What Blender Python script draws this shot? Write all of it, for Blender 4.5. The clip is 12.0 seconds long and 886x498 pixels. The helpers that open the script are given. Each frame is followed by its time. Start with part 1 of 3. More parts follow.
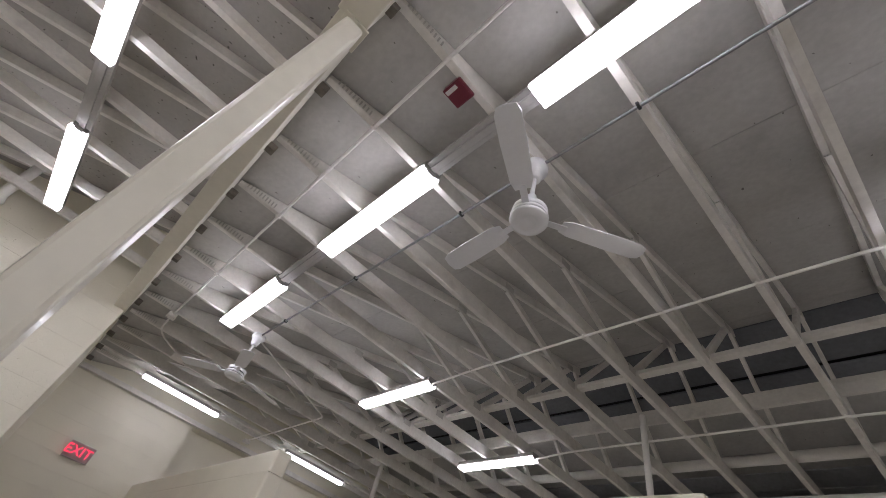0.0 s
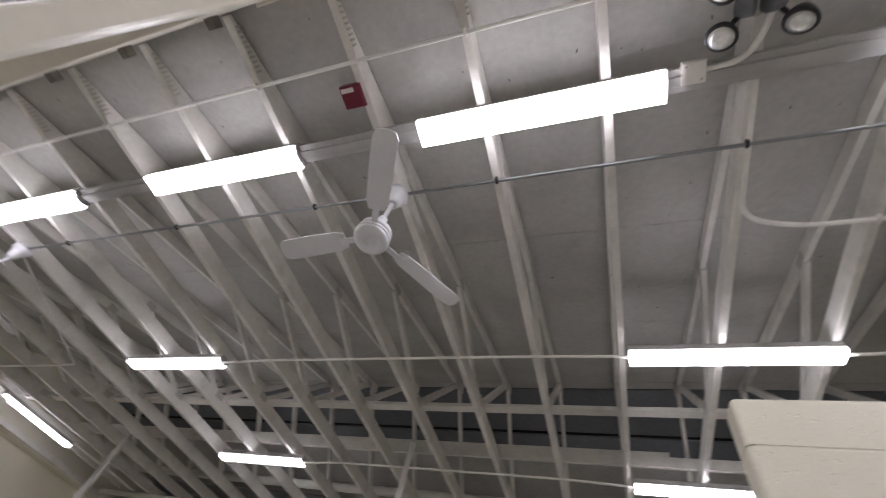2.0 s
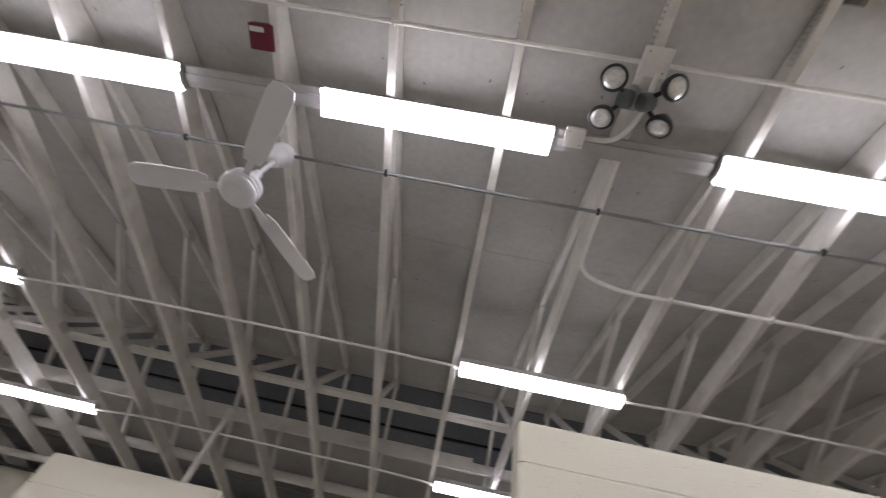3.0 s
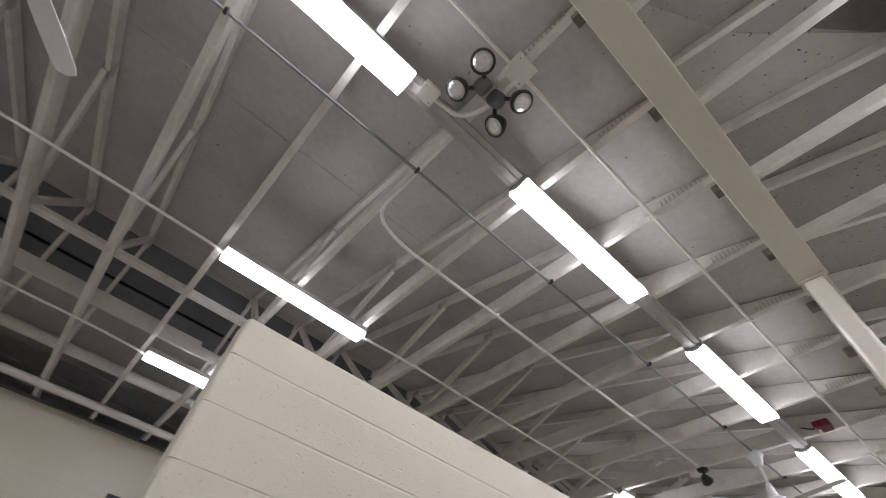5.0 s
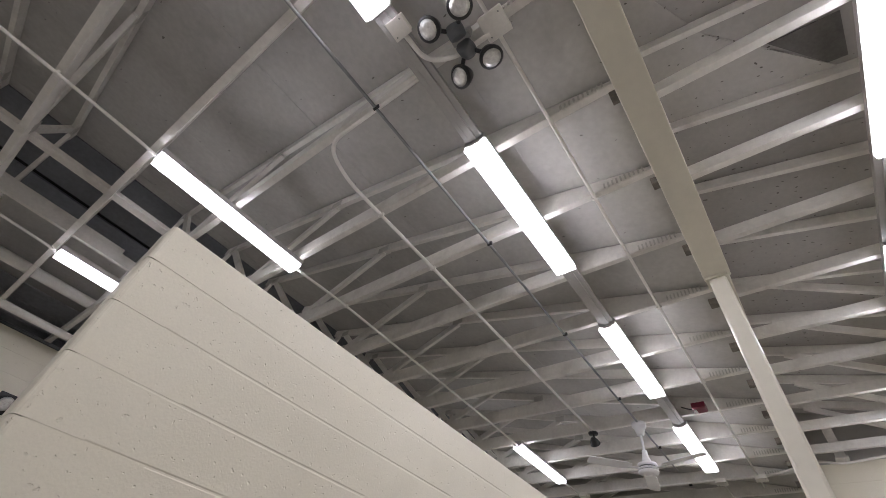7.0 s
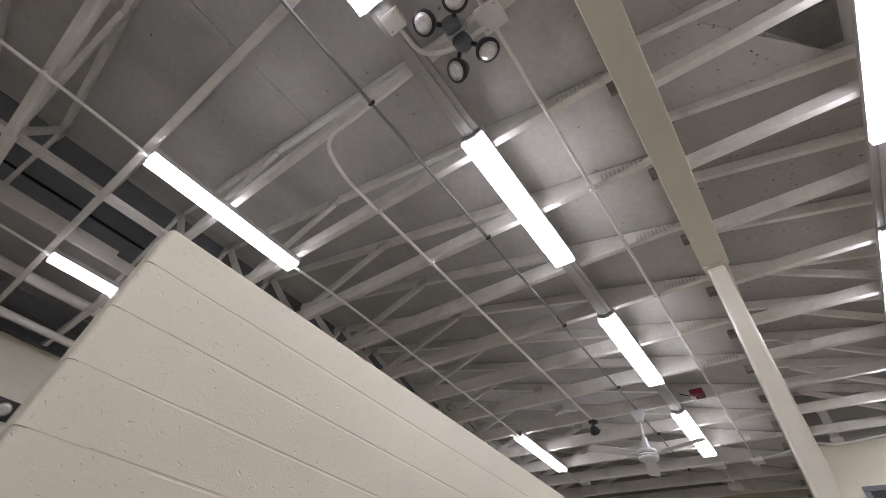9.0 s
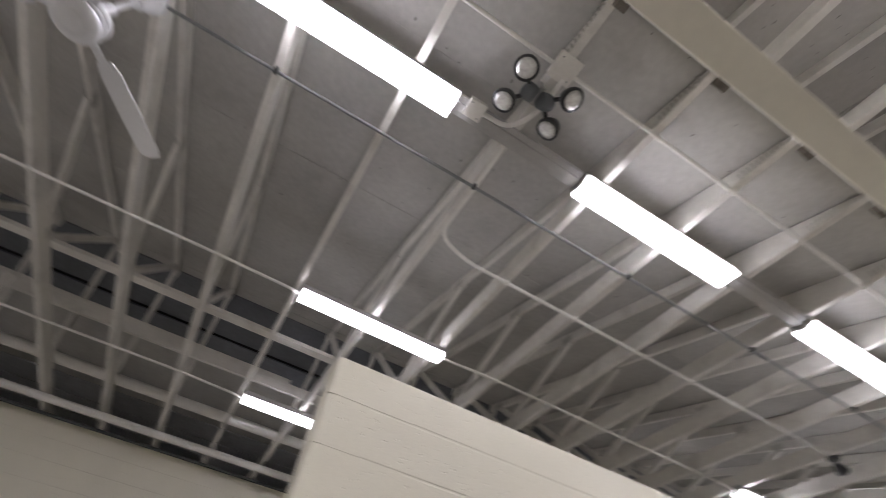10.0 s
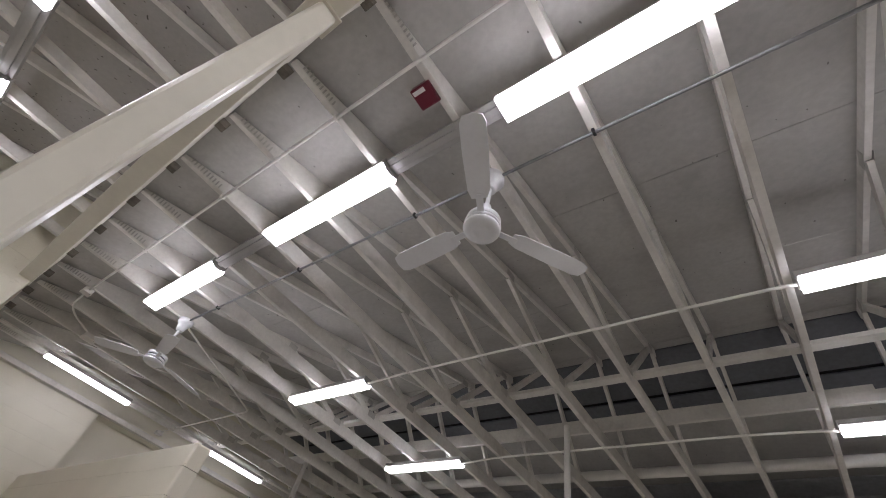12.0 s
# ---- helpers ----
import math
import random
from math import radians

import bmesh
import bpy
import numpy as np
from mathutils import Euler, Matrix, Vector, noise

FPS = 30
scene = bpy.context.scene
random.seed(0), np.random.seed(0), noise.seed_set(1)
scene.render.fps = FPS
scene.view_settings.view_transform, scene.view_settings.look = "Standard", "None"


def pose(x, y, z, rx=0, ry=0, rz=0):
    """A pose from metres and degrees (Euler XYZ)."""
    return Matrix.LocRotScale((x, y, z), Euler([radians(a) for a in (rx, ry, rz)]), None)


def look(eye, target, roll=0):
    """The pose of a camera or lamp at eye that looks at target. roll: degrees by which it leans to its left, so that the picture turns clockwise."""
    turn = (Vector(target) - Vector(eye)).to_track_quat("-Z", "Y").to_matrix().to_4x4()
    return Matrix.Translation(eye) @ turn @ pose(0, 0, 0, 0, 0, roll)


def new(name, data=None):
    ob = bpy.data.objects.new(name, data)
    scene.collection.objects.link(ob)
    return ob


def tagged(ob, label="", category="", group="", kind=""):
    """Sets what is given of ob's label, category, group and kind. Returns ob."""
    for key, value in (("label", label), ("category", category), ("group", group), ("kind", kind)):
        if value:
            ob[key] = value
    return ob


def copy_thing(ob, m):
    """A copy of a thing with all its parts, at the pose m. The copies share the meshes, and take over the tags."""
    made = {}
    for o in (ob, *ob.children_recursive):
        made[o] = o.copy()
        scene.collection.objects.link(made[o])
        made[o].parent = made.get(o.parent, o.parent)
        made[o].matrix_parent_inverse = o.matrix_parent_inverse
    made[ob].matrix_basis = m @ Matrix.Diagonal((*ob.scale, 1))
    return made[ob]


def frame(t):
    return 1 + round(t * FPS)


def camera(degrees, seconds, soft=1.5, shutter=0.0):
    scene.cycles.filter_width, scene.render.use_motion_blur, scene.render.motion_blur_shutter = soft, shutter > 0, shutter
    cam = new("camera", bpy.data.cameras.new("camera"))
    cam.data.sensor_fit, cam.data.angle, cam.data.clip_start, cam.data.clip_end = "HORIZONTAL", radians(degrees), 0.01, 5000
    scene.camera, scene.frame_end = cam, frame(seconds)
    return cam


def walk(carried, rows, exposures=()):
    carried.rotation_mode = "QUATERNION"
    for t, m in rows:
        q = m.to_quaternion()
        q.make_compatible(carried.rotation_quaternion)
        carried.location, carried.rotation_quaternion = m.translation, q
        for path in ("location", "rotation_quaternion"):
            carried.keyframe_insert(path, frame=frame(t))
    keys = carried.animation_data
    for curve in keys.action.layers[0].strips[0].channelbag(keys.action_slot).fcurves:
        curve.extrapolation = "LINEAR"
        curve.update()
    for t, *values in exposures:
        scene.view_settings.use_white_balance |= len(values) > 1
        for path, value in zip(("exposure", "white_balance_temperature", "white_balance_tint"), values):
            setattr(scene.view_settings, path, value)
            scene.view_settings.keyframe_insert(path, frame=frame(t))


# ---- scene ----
cam = camera(91.8, 12.0, soft=0.55, shutter=0.45)
PATH = [
    (0, (0.48, 0.526, 1.617), (-0.714, 1.284, 3.031), 18.7),
    (0.5, (0.477, 0.522, 1.594), (-0.696, 1.275, 3.028), 20.8),
    (1, (0.525, 0.519, 1.586), (-0.532, 1.353, 3.065), 22.7),
    (1.5, (0.56, 0.511, 1.589), (-0.335, 1.454, 3.109), 22.3),
    (2, (0.616, 0.5, 1.609), (-0.019, 1.552, 3.187), 19.8),
    (2.5, (0.676, 0.476, 1.614), (0.278, 1.585, 3.23), 18.6),
    (3, (0.718, 0.467, 1.605), (0.598, 1.597, 3.25), 15.8),
    (3.2, (0.738, 0.441, 1.61), (0.775, 1.569, 3.261), 12.4),
    (4.8, (0.82, 0.419, 1.585), (1.495, 1.46, 3.154), 8.5),
    (5, (0.828, 0.405, 1.588), (1.565, 1.426, 3.142), 8.3),
    (5.5, (0.855, 0.406, 1.563), (1.727, 1.396, 3.067), 7.9),
    (6, (0.855, 0.386, 1.57), (1.794, 1.368, 3.037), 9.6),
    (6.5, (0.885, 0.387, 1.539), (1.848, 1.359, 2.999), 10.5),
    (7, (0.879, 0.376, 1.546), (1.89, 1.322, 2.989), 9.5),
    (8.8, (0.853, 0.381, 1.583), (1.919, 1.318, 2.993), 7.9),
    (9, (0.854, 0.394, 1.564), (1.903, 1.335, 2.984), 7.3),
    (9.5, (0.839, 0.414, 1.574), (1.764, 1.443, 3.018), 5.9),
    (10, (0.751, 0.434, 1.615), (1.262, 1.577, 3.174), 8.7),
    (10.5, (0.626, 0.486, 1.607), (0.516, 1.741, 3.161), 13.2),
    (11, (0.5, 0.504, 1.609), (-0.23, 1.607, 3.11), 14.8),
    (11.5, (0.458, 0.503, 1.614), (-0.511, 1.469, 3.073), 14.6),
    (12, (0.463, 0.506, 1.608), (-0.541, 1.413, 3.082), 17.4),
]
walk(cam, [(t, look(eye, target, roll)) for t, eye, target, roll in PATH])

# ---- world and exposure ----
world = bpy.data.worlds.new("world")
scene.world = world
world.use_nodes = True
wn = world.node_tree.nodes
sky = wn.new("ShaderNodeTexSky")
sky.sky_type = 'NISHITA'
sky.sun_disc = False
sky.sun_elevation = radians(35)
sky.sun_rotation = radians(140)
world.node_tree.links.new(sky.outputs[0], wn["Background"].inputs[0])
wn["Background"].inputs[1].default_value = 0.08

LAMP = 14.8            # glow of the fluorescent diffusers


# ---- materials ----
def mat(name, base, rough=0.6, metal=0.0, var=0.12, scale=3.0, fine=60.0, bump=0.15, dirt=None, dirt_amount=0.3, coat=0.0):
    m = bpy.data.materials.new(name)
    m.use_nodes = True
    nt = m.node_tree
    b = nt.nodes["Principled BSDF"]
    tc = nt.nodes.new("ShaderNodeTexCoord")
    geo = nt.nodes.new("ShaderNodeNewGeometry")
    big = nt.nodes.new("ShaderNodeTexNoise")
    big.inputs["Scale"].default_value = scale
    big.inputs["Detail"].default_value = 6
    small = nt.nodes.new("ShaderNodeTexNoise")
    small.inputs["Scale"].default_value = fine
    small.inputs["Detail"].default_value = 4
    for n in (big, small):
        nt.links.new(geo.outputs["Position"], n.inputs["Vector"])
    ramp = nt.nodes.new("ShaderNodeMapRange")
    ramp.inputs["From Min"].default_value = 0.3
    ramp.inputs["From Max"].default_value = 0.7
    ramp.inputs["To Min"].default_value = 1 - var
    ramp.inputs["To Max"].default_value = 1 + var * 0.5
    nt.links.new(big.outputs["Fac"], ramp.inputs["Value"])
    ramp2 = nt.nodes.new("ShaderNodeMapRange")
    ramp2.inputs["From Min"].default_value = 0.3
    ramp2.inputs["From Max"].default_value = 0.7
    ramp2.inputs["To Min"].default_value = 1 - var * 0.5
    ramp2.inputs["To Max"].default_value = 1 + var * 0.25
    nt.links.new(small.outputs["Fac"], ramp2.inputs["Value"])
    mul = nt.nodes.new("ShaderNodeMath")
    mul.operation = 'MULTIPLY'
    nt.links.new(ramp.outputs[0], mul.inputs[0])
    nt.links.new(ramp2.outputs[0], mul.inputs[1])
    vm = nt.nodes.new("ShaderNodeVectorMath")
    vm.operation = 'SCALE'
    vm.inputs[0].default_value = base
    nt.links.new(mul.outputs[0], vm.inputs["Scale"])
    out = vm.outputs[0]
    if dirt:
        d = nt.nodes.new("ShaderNodeTexNoise")
        d.inputs["Scale"].default_value = scale * 2.3
        d.inputs["Detail"].default_value = 9
        nt.links.new(geo.outputs["Position"], d.inputs["Vector"])
        dr = nt.nodes.new("ShaderNodeMapRange")
        dr.inputs["From Min"].default_value = 0.52
        dr.inputs["From Max"].default_value = 0.75
        dr.inputs["To Max"].default_value = dirt_amount
        nt.links.new(d.outputs["Fac"], dr.inputs["Value"])
        mix = nt.nodes.new("ShaderNodeMix")
        mix.data_type = 'RGBA'
        nt.links.new(dr.outputs[0], mix.inputs[0])
        nt.links.new(out, mix.inputs[6])
        mix.inputs[7].default_value = (*dirt, 1)
        out = mix.outputs[2]
    nt.links.new(out, b.inputs["Base Color"])
    b.inputs["Roughness"].default_value = rough
    b.inputs["Metallic"].default_value = metal
    b.inputs["Coat Weight"].default_value = coat
    if bump:
        bp = nt.nodes.new("ShaderNodeBump")
        bp.inputs["Strength"].default_value = bump
        bp.inputs["Distance"].default_value = 0.004
        nt.links.new(small.outputs["Fac"], bp.inputs["Height"])
        nt.links.new(bp.outputs[0], b.inputs["Normal"])
    return m


def spots(m, colour, scale, size, amount=0.8):
    """Small scattered marks, such as nail points through boards."""
    nt = m.node_tree
    b = nt.nodes["Principled BSDF"]
    src = b.inputs["Base Color"].links[0].from_socket
    geo = nt.nodes.new("ShaderNodeNewGeometry")
    vor = nt.nodes.new("ShaderNodeTexVoronoi")
    vor.voronoi_dimensions = '2D'
    vor.inputs["Scale"].default_value = scale
    bend = nt.nodes.new("ShaderNodeTexNoise")
    bend.inputs["Scale"].default_value = 7.0
    nt.links.new(geo.outputs["Position"], bend.inputs["Vector"])
    shift = nt.nodes.new("ShaderNodeVectorMath")
    shift.operation = 'MULTIPLY_ADD'
    shift.inputs[1].default_value = (0.10, 0.10, 0.0)
    nt.links.new(bend.outputs["Color"], shift.inputs[0])
    nt.links.new(geo.outputs["Position"], shift.inputs[2])
    thin = nt.nodes.new("ShaderNodeVectorMath")
    thin.operation = 'MULTIPLY'
    thin.inputs[1].default_value = (1.35, 0.7, 0.4)
    nt.links.new(shift.outputs[0], thin.inputs[0])
    nt.links.new(thin.outputs[0], vor.inputs["Vector"])
    patch = nt.nodes.new("ShaderNodeTexNoise")
    patch.inputs["Scale"].default_value = 2.2
    nt.links.new(geo.outputs["Position"], patch.inputs["Vector"])
    lim = nt.nodes.new("ShaderNodeMapRange")
    lim.inputs["From Min"].default_value = 0.28
    lim.inputs["From Max"].default_value = 0.62
    lim.inputs["To Max"].default_value = size
    nt.links.new(patch.outputs["Fac"], lim.inputs["Value"])
    less = nt.nodes.new("ShaderNodeMath")
    less.operation = 'LESS_THAN'
    nt.links.new(vor.outputs["Distance"], less.inputs[0])
    nt.links.new(lim.outputs[0], less.inputs[1])
    amt = nt.nodes.new("ShaderNodeMath")
    amt.operation = 'MULTIPLY'
    amt.inputs[1].default_value = amount
    nt.links.new(less.outputs[0], amt.inputs[0])
    mix = nt.nodes.new("ShaderNodeMix")
    mix.data_type = 'RGBA'
    nt.links.new(amt.outputs[0], mix.inputs[0])
    nt.links.new(src, mix.inputs[6])
    mix.inputs[7].default_value = (*colour, 1)
    nt.links.new(mix.outputs[2], b.inputs["Base Color"])
    return m


def glow(name, colour, strength):
    m = bpy.data.materials.new(name)
    m.use_nodes = True
    b = m.node_tree.nodes["Principled BSDF"]
    b.inputs["Base Color"].default_value = (*colour, 1)
    b.inputs["Emission Color"].default_value = (*colour, 1)
    b.inputs["Emission Strength"].default_value = strength
    b.inputs["Roughness"].default_value = 0.4
    return m


TIMBER = mat("painted_timber", (0.80, 0.775, 0.73), 0.46, var=0.12, scale=2.2, fine=35, bump=0.25, dirt=(0.35, 0.31, 0.27), dirt_amount=0.35)
DECK = spots(mat("painted_plywood", (0.525, 0.512, 0.487), 0.7, var=0.16, scale=1.3, fine=25, bump=0.3, dirt=(0.30, 0.28, 0.26), dirt_amount=0.35), (0.06, 0.05, 0.045), 3.2, 0.022, 0.7)
DECK_S = spots(mat("painted_boards_with_nail_points", (0.43, 0.41, 0.385), 0.7, var=0.12, scale=1.6, fine=30, bump=0.3), (0.05, 0.04, 0.035), 10.0, 0.062)
# dim ridge put into the board colour
DECK_N = mat("shaded_ridge_boards", (0.17, 0.178, 0.195), 0.8, var=0.25, scale=1.2, fine=20, bump=0.3)
BEAM = mat("beam_gloss_paint", (0.78, 0.745, 0.645), 0.28, var=0.06, scale=2.0, fine=18, bump=0.08)
BLOCK = mat("block_paint", (0.81, 0.77, 0.65), 0.40, var=0.05, scale=2.0, fine=110, bump=0.2)
nt = BLOCK.node_tree
pit = nt.nodes.new("ShaderNodeTexNoise")
pit.inputs["Scale"].default_value = 48
pit.inputs["Detail"].default_value = 2
gp = nt.nodes.new("ShaderNodeNewGeometry")
nt.links.new(gp.outputs["Position"], pit.inputs["Vector"])
pr = nt.nodes.new("ShaderNodeMapRange")
pr.inputs["From Min"].default_value = 0.29
pr.inputs["From Max"].default_value = 0.33
nt.links.new(pit.outputs["Fac"], pr.inputs["Value"])
pb = nt.nodes.new("ShaderNodeBump")
pb.inputs["Strength"].default_value = 0.8
pb.inputs["Distance"].default_value = 0.004
nt.links.new(pr.outputs[0], pb.inputs["Height"])
old = nt.nodes["Principled BSDF"].inputs["Normal"].links[0].from_socket
nt.links.new(old, pb.inputs["Normal"])
nt.links.new(pb.outputs[0], nt.nodes["Principled BSDF"].inputs["Normal"])
MORTAR = mat("mortar_paint", (0.80, 0.76, 0.64), 0.45, var=0.06, scale=5.0, fine=80, bump=0.4)
GREYWALL = mat("grey_wall_paint", (0.45, 0.435, 0.41), 0.6, var=0.06, scale=2, fine=70, bump=0.3)
FLOOR = mat("floor_concrete", (0.50, 0.48, 0.46), 0.55, var=0.15, scale=2, fine=40, bump=0.2)
CONDUIT = mat("painted_conduit", (0.86, 0.835, 0.79), 0.4, var=0.08, scale=8, fine=60, bump=0.1)
STEEL = mat("galvanised_steel", (0.29, 0.295, 0.30), 0.32, 0.9, var=0.15, scale=9, fine=80, bump=0.1)
WHITE = mat("white_enamel", (0.83, 0.835, 0.86), 0.28, var=0.04, scale=6, fine=60, bump=0.03, coat=0.3)
HOUSING = mat("fixture_enamel", (0.45, 0.44, 0.43), 0.4, var=0.08, scale=6, fine=50, bump=0.05)
BLACK = mat("black_plastic", (0.02, 0.02, 0.022), 0.4, var=0.15, scale=10, fine=80, bump=0.1)
GREYBOX = mat("grey_cast_metal", (0.16, 0.17, 0.18), 0.5, 0.3, var=0.1, scale=12, fine=80, bump=0.1)
MIRROR = mat("lamp_reflector", (0.88, 0.88, 0.86), 0.25, 0.5, var=0.2, scale=40, fine=120, bump=0.5)
RED = mat("red_enamel", (0.16, 0.011, 0.028), 0.35, var=0.1, scale=9, fine=60, bump=0.05)
PLATE = mat("truss_plate", (0.58, 0.56, 0.52), 0.5, 0.0, var=0.15, scale=6, fine=60, bump=0.2)
BROWN = mat("raw_timber_end", (0.18, 0.16, 0.135), 0.8, var=0.3, scale=20, fine=120, bump=0.4)
PALE = mat("pale_label", (0.72, 0.70, 0.68), 0.5, var=0.05)
DARK = mat("dark_gap", (0.015, 0.015, 0.016), 0.9, var=0.2)
# base colour raised to stand in for light missing over the far wall
SLATS = mat("lit_roof_slats", (0.54, 0.55, 0.575), 0.8, var=0.25, scale=1.2, fine=20, bump=0.3)
TUBE = glow("lit_diffuser", (0.985, 0.96, 1.055), LAMP)
SOFT = glow("soft_lit_diffuser", (1.0, 0.96, 1.0), 2.2)
EXITRED = glow("exit_letters", (1.0, 0.04, 0.10), 1.4)
SIGNFACE = mat("sign_face", (0.42, 0.33, 0.33), 0.4, var=0.05)


# ---- mesh tools ----
def box(bm, x0, x1, y0, y1, z0, z1, bevel=0.0, m=None):
    r = bmesh.ops.create_cube(bm, size=1.0)
    vs = r["verts"]
    for v in vs:
        v.co = Vector(((x0 + x1) / 2 + v.co.x * (x1 - x0), (y0 + y1) / 2 + v.co.y * (y1 - y0), (z0 + z1) / 2 + v.co.z * (z1 - z0)))
    if bevel:
        es = list({e for v in vs for e in v.link_edges})
        g = bmesh.ops.bevel(bm, geom=es, offset=bevel, segments=2, affect='EDGES', profile=0.5)
        vs = list({v for f in g["faces"] for v in f.verts} | {v for v in vs if v.is_valid})
    if m is not None:
        bmesh.ops.transform(bm, matrix=m, verts=[v for v in vs if v.is_valid])
    return bm


def beam_between(bm, a, b, w, h, bevel=0.003):
    """A straight timber from a to b in a plane of constant x: w across, h in the plane."""
    a, b = Vector(a), Vector(b)
    d = b - a
    ang = math.atan2(d.z, d.y)
    m = Matrix.Translation((a + b) / 2) @ Matrix.Rotation(ang, 4, 'X')
    return box(bm, -w / 2, w / 2, -d.length / 2, d.length / 2, -h / 2, h / 2, bevel, m)


def lathe(bm, profile, n=28, m=None):
    """Turned shape about z from (radius, height) pairs."""
    rings = []
    for r, z in profile:
        rings.append([bm.verts.new((r * math.cos(2 * math.pi * i / n), r * math.sin(2 * math.pi * i / n), z)) for i in range(n)])
    for a, b in zip(rings, rings[1:]):
        for i in range(n):
            bm.faces.new((a[i], a[(i + 1) % n], b[(i + 1) % n], b[i]))
    bm.faces.new(list(reversed(rings[0])))
    bm.faces.new(rings[-1])
    if m is not None:
        bmesh.ops.transform(bm, matrix=m, verts=[v for ring in rings for v in ring])
    for f in bm.faces:
        f.smooth = True
    return bm


def tube(bm, pts, r, n=10):
    """A round tube along a line of points."""
    pts = [Vector(p) for p in pts]
    rings = []
    up = None
    for i, p in enumerate(pts):
        t = ((pts[min(i + 1, len(pts) - 1)] - p).normalized() + (p - pts[max(i - 1, 0)]).normalized()).normalized()
        if up is None:
            up = t.orthogonal().normalized()
        up = (up - t * up.dot(t)).normalized()
        side = t.cross(up)
        rings.append([bm.verts.new(p + r * (math.cos(2 * math.pi * k / n) * up + math.sin(2 * math.pi * k / n) * side)) for k in range(n)])
    for a, b in zip(rings, rings[1:]):
        for k in range(n):
            f = bm.faces.new((a[k], a[(k + 1) % n], b[(k + 1) % n], b[k]))
            f.smooth = True
    bm.faces.new(list(reversed(rings[0])))
    bm.faces.new(rings[-1])
    return bm


def rounded(pts, radius=0.06, steps=6):
    """The same line with its corners rounded."""
    pts = [Vector(p) for p in pts]
    out = [pts[0]]
    for a, b, c in zip(pts, pts[1:], pts[2:]):
        r = min(radius, (a - b).length * 0.45, (c - b).length * 0.45)
        p, q = b + (a - b).normalized() * r, b + (c - b).normalized() * r
        for i in range(steps + 1):
            u = i / steps
            out.append(p * (1 - u) ** 2 + b * 2 * u * (1 - u) + q * u * u)
    out.append(pts[-1])
    return out


def part(name, bm, material, parent=None, label="", at=None):
    me = bpy.data.meshes.new(name)
    bmesh.ops.recalc_face_normals(bm, faces=bm.faces)
    bm.to_mesh(me)
    bm.free()
    for mm in (material if isinstance(material, (list, tuple)) else (material,)):
        me.materials.append(mm)
    ob = new(name, me)
    if parent is not None:
        ob.parent = parent
    if at is not None:
        ob.matrix_basis = at
    if label:
        ob["label"] = label
    return ob


def thing(name, m, label, category, group="", kind=""):
    ob = new(name)
    ob.matrix_basis = m
    return tagged(ob, label, category, group, kind)


B = bmesh.new

# ---- plan ----
WEST, EAST, NORTH, SOUTH = -7.8, 8.9, 6.72, -2.3
CHORD = 3.84                  # underside of the truss bottom chords
PITCH = 0.245
RIDGE = 4.9
AISLE = 7.3                   # end wall of the side aisle
TOPWALL = 2.725               # top of the block partitions


def deck(y):
    return 3.875 + PITCH * ((y if y < RIDGE else 2 * RIDGE - y) - 0.4)


# ---- floor and shell ----
floor = part("floor", box(B(), -9.0, 9.2, -2.6, 9.6, -0.15, 0), FLOOR)
tagged(floor, "plain grey concrete floor under the hall", "floor", kind="structure")


def plain_wall(name, x0, x1, y0, y1, z0, z1, material, label):
    w = part(name, box(B(), x0, x1, y0, y1, z0, z1), material)
    return tagged(w, label, "wall", kind="structure")


BLOCK_MESH = {}


def block_mesh(axis, length, depth, height, top=False, lo=False, hi=False, hollow=0.004):
    """A painted block: hollow joints above and below, rounded where it ends the wall."""
    key = (axis, round(length, 3), round(depth, 3), round(height, 3), top, lo, hi, hollow)
    if key not in BLOCK_MESH:
        bm = box(B(), -length / 2, length / 2, -depth / 2, depth / 2, -height / 2, height / 2)
        joint, nose = [], []
        for e in bm.edges:
            a, b = e.verts[0].co, e.verts[1].co
            mid = (a + b) / 2
            along = abs(a.x - b.x) > 1e-4
            upright = abs(a.z - b.z) > 1e-4
            if along and top and mid.z > 0:
                nose.append(e)
            elif along:
                joint.append(e)
            elif upright and ((lo and mid.x < 0) or (hi and mid.x > 0)):
                nose.append(e)
            elif not upright and top and mid.z > 0 and ((lo and mid.x < 0) or (hi and mid.x > 0)):
                nose.append(e)
        if nose:
            bmesh.ops.bevel(bm, geom=nose, offset=0.022, segments=4, affect='EDGES', profile=0.5)
        joint = [e for e in joint if e.is_valid]
        if joint:
            bmesh.ops.bevel(bm, geom=joint, offset=hollow, segments=2, affect='EDGES', profile=0.5)
        if axis == "y":
            bmesh.ops.transform(bm, matrix=Matrix.Rotation(radians(90), 4, 'Z'), verts=bm.verts)
        for f in bm.faces:
            f.smooth = False
        me = bpy.data.meshes.new("block")
        bm.to_mesh(me)
        bm.free()
        me.materials.append(BLOCK)
        BLOCK_MESH[key] = me
    return BLOCK_MESH[key]


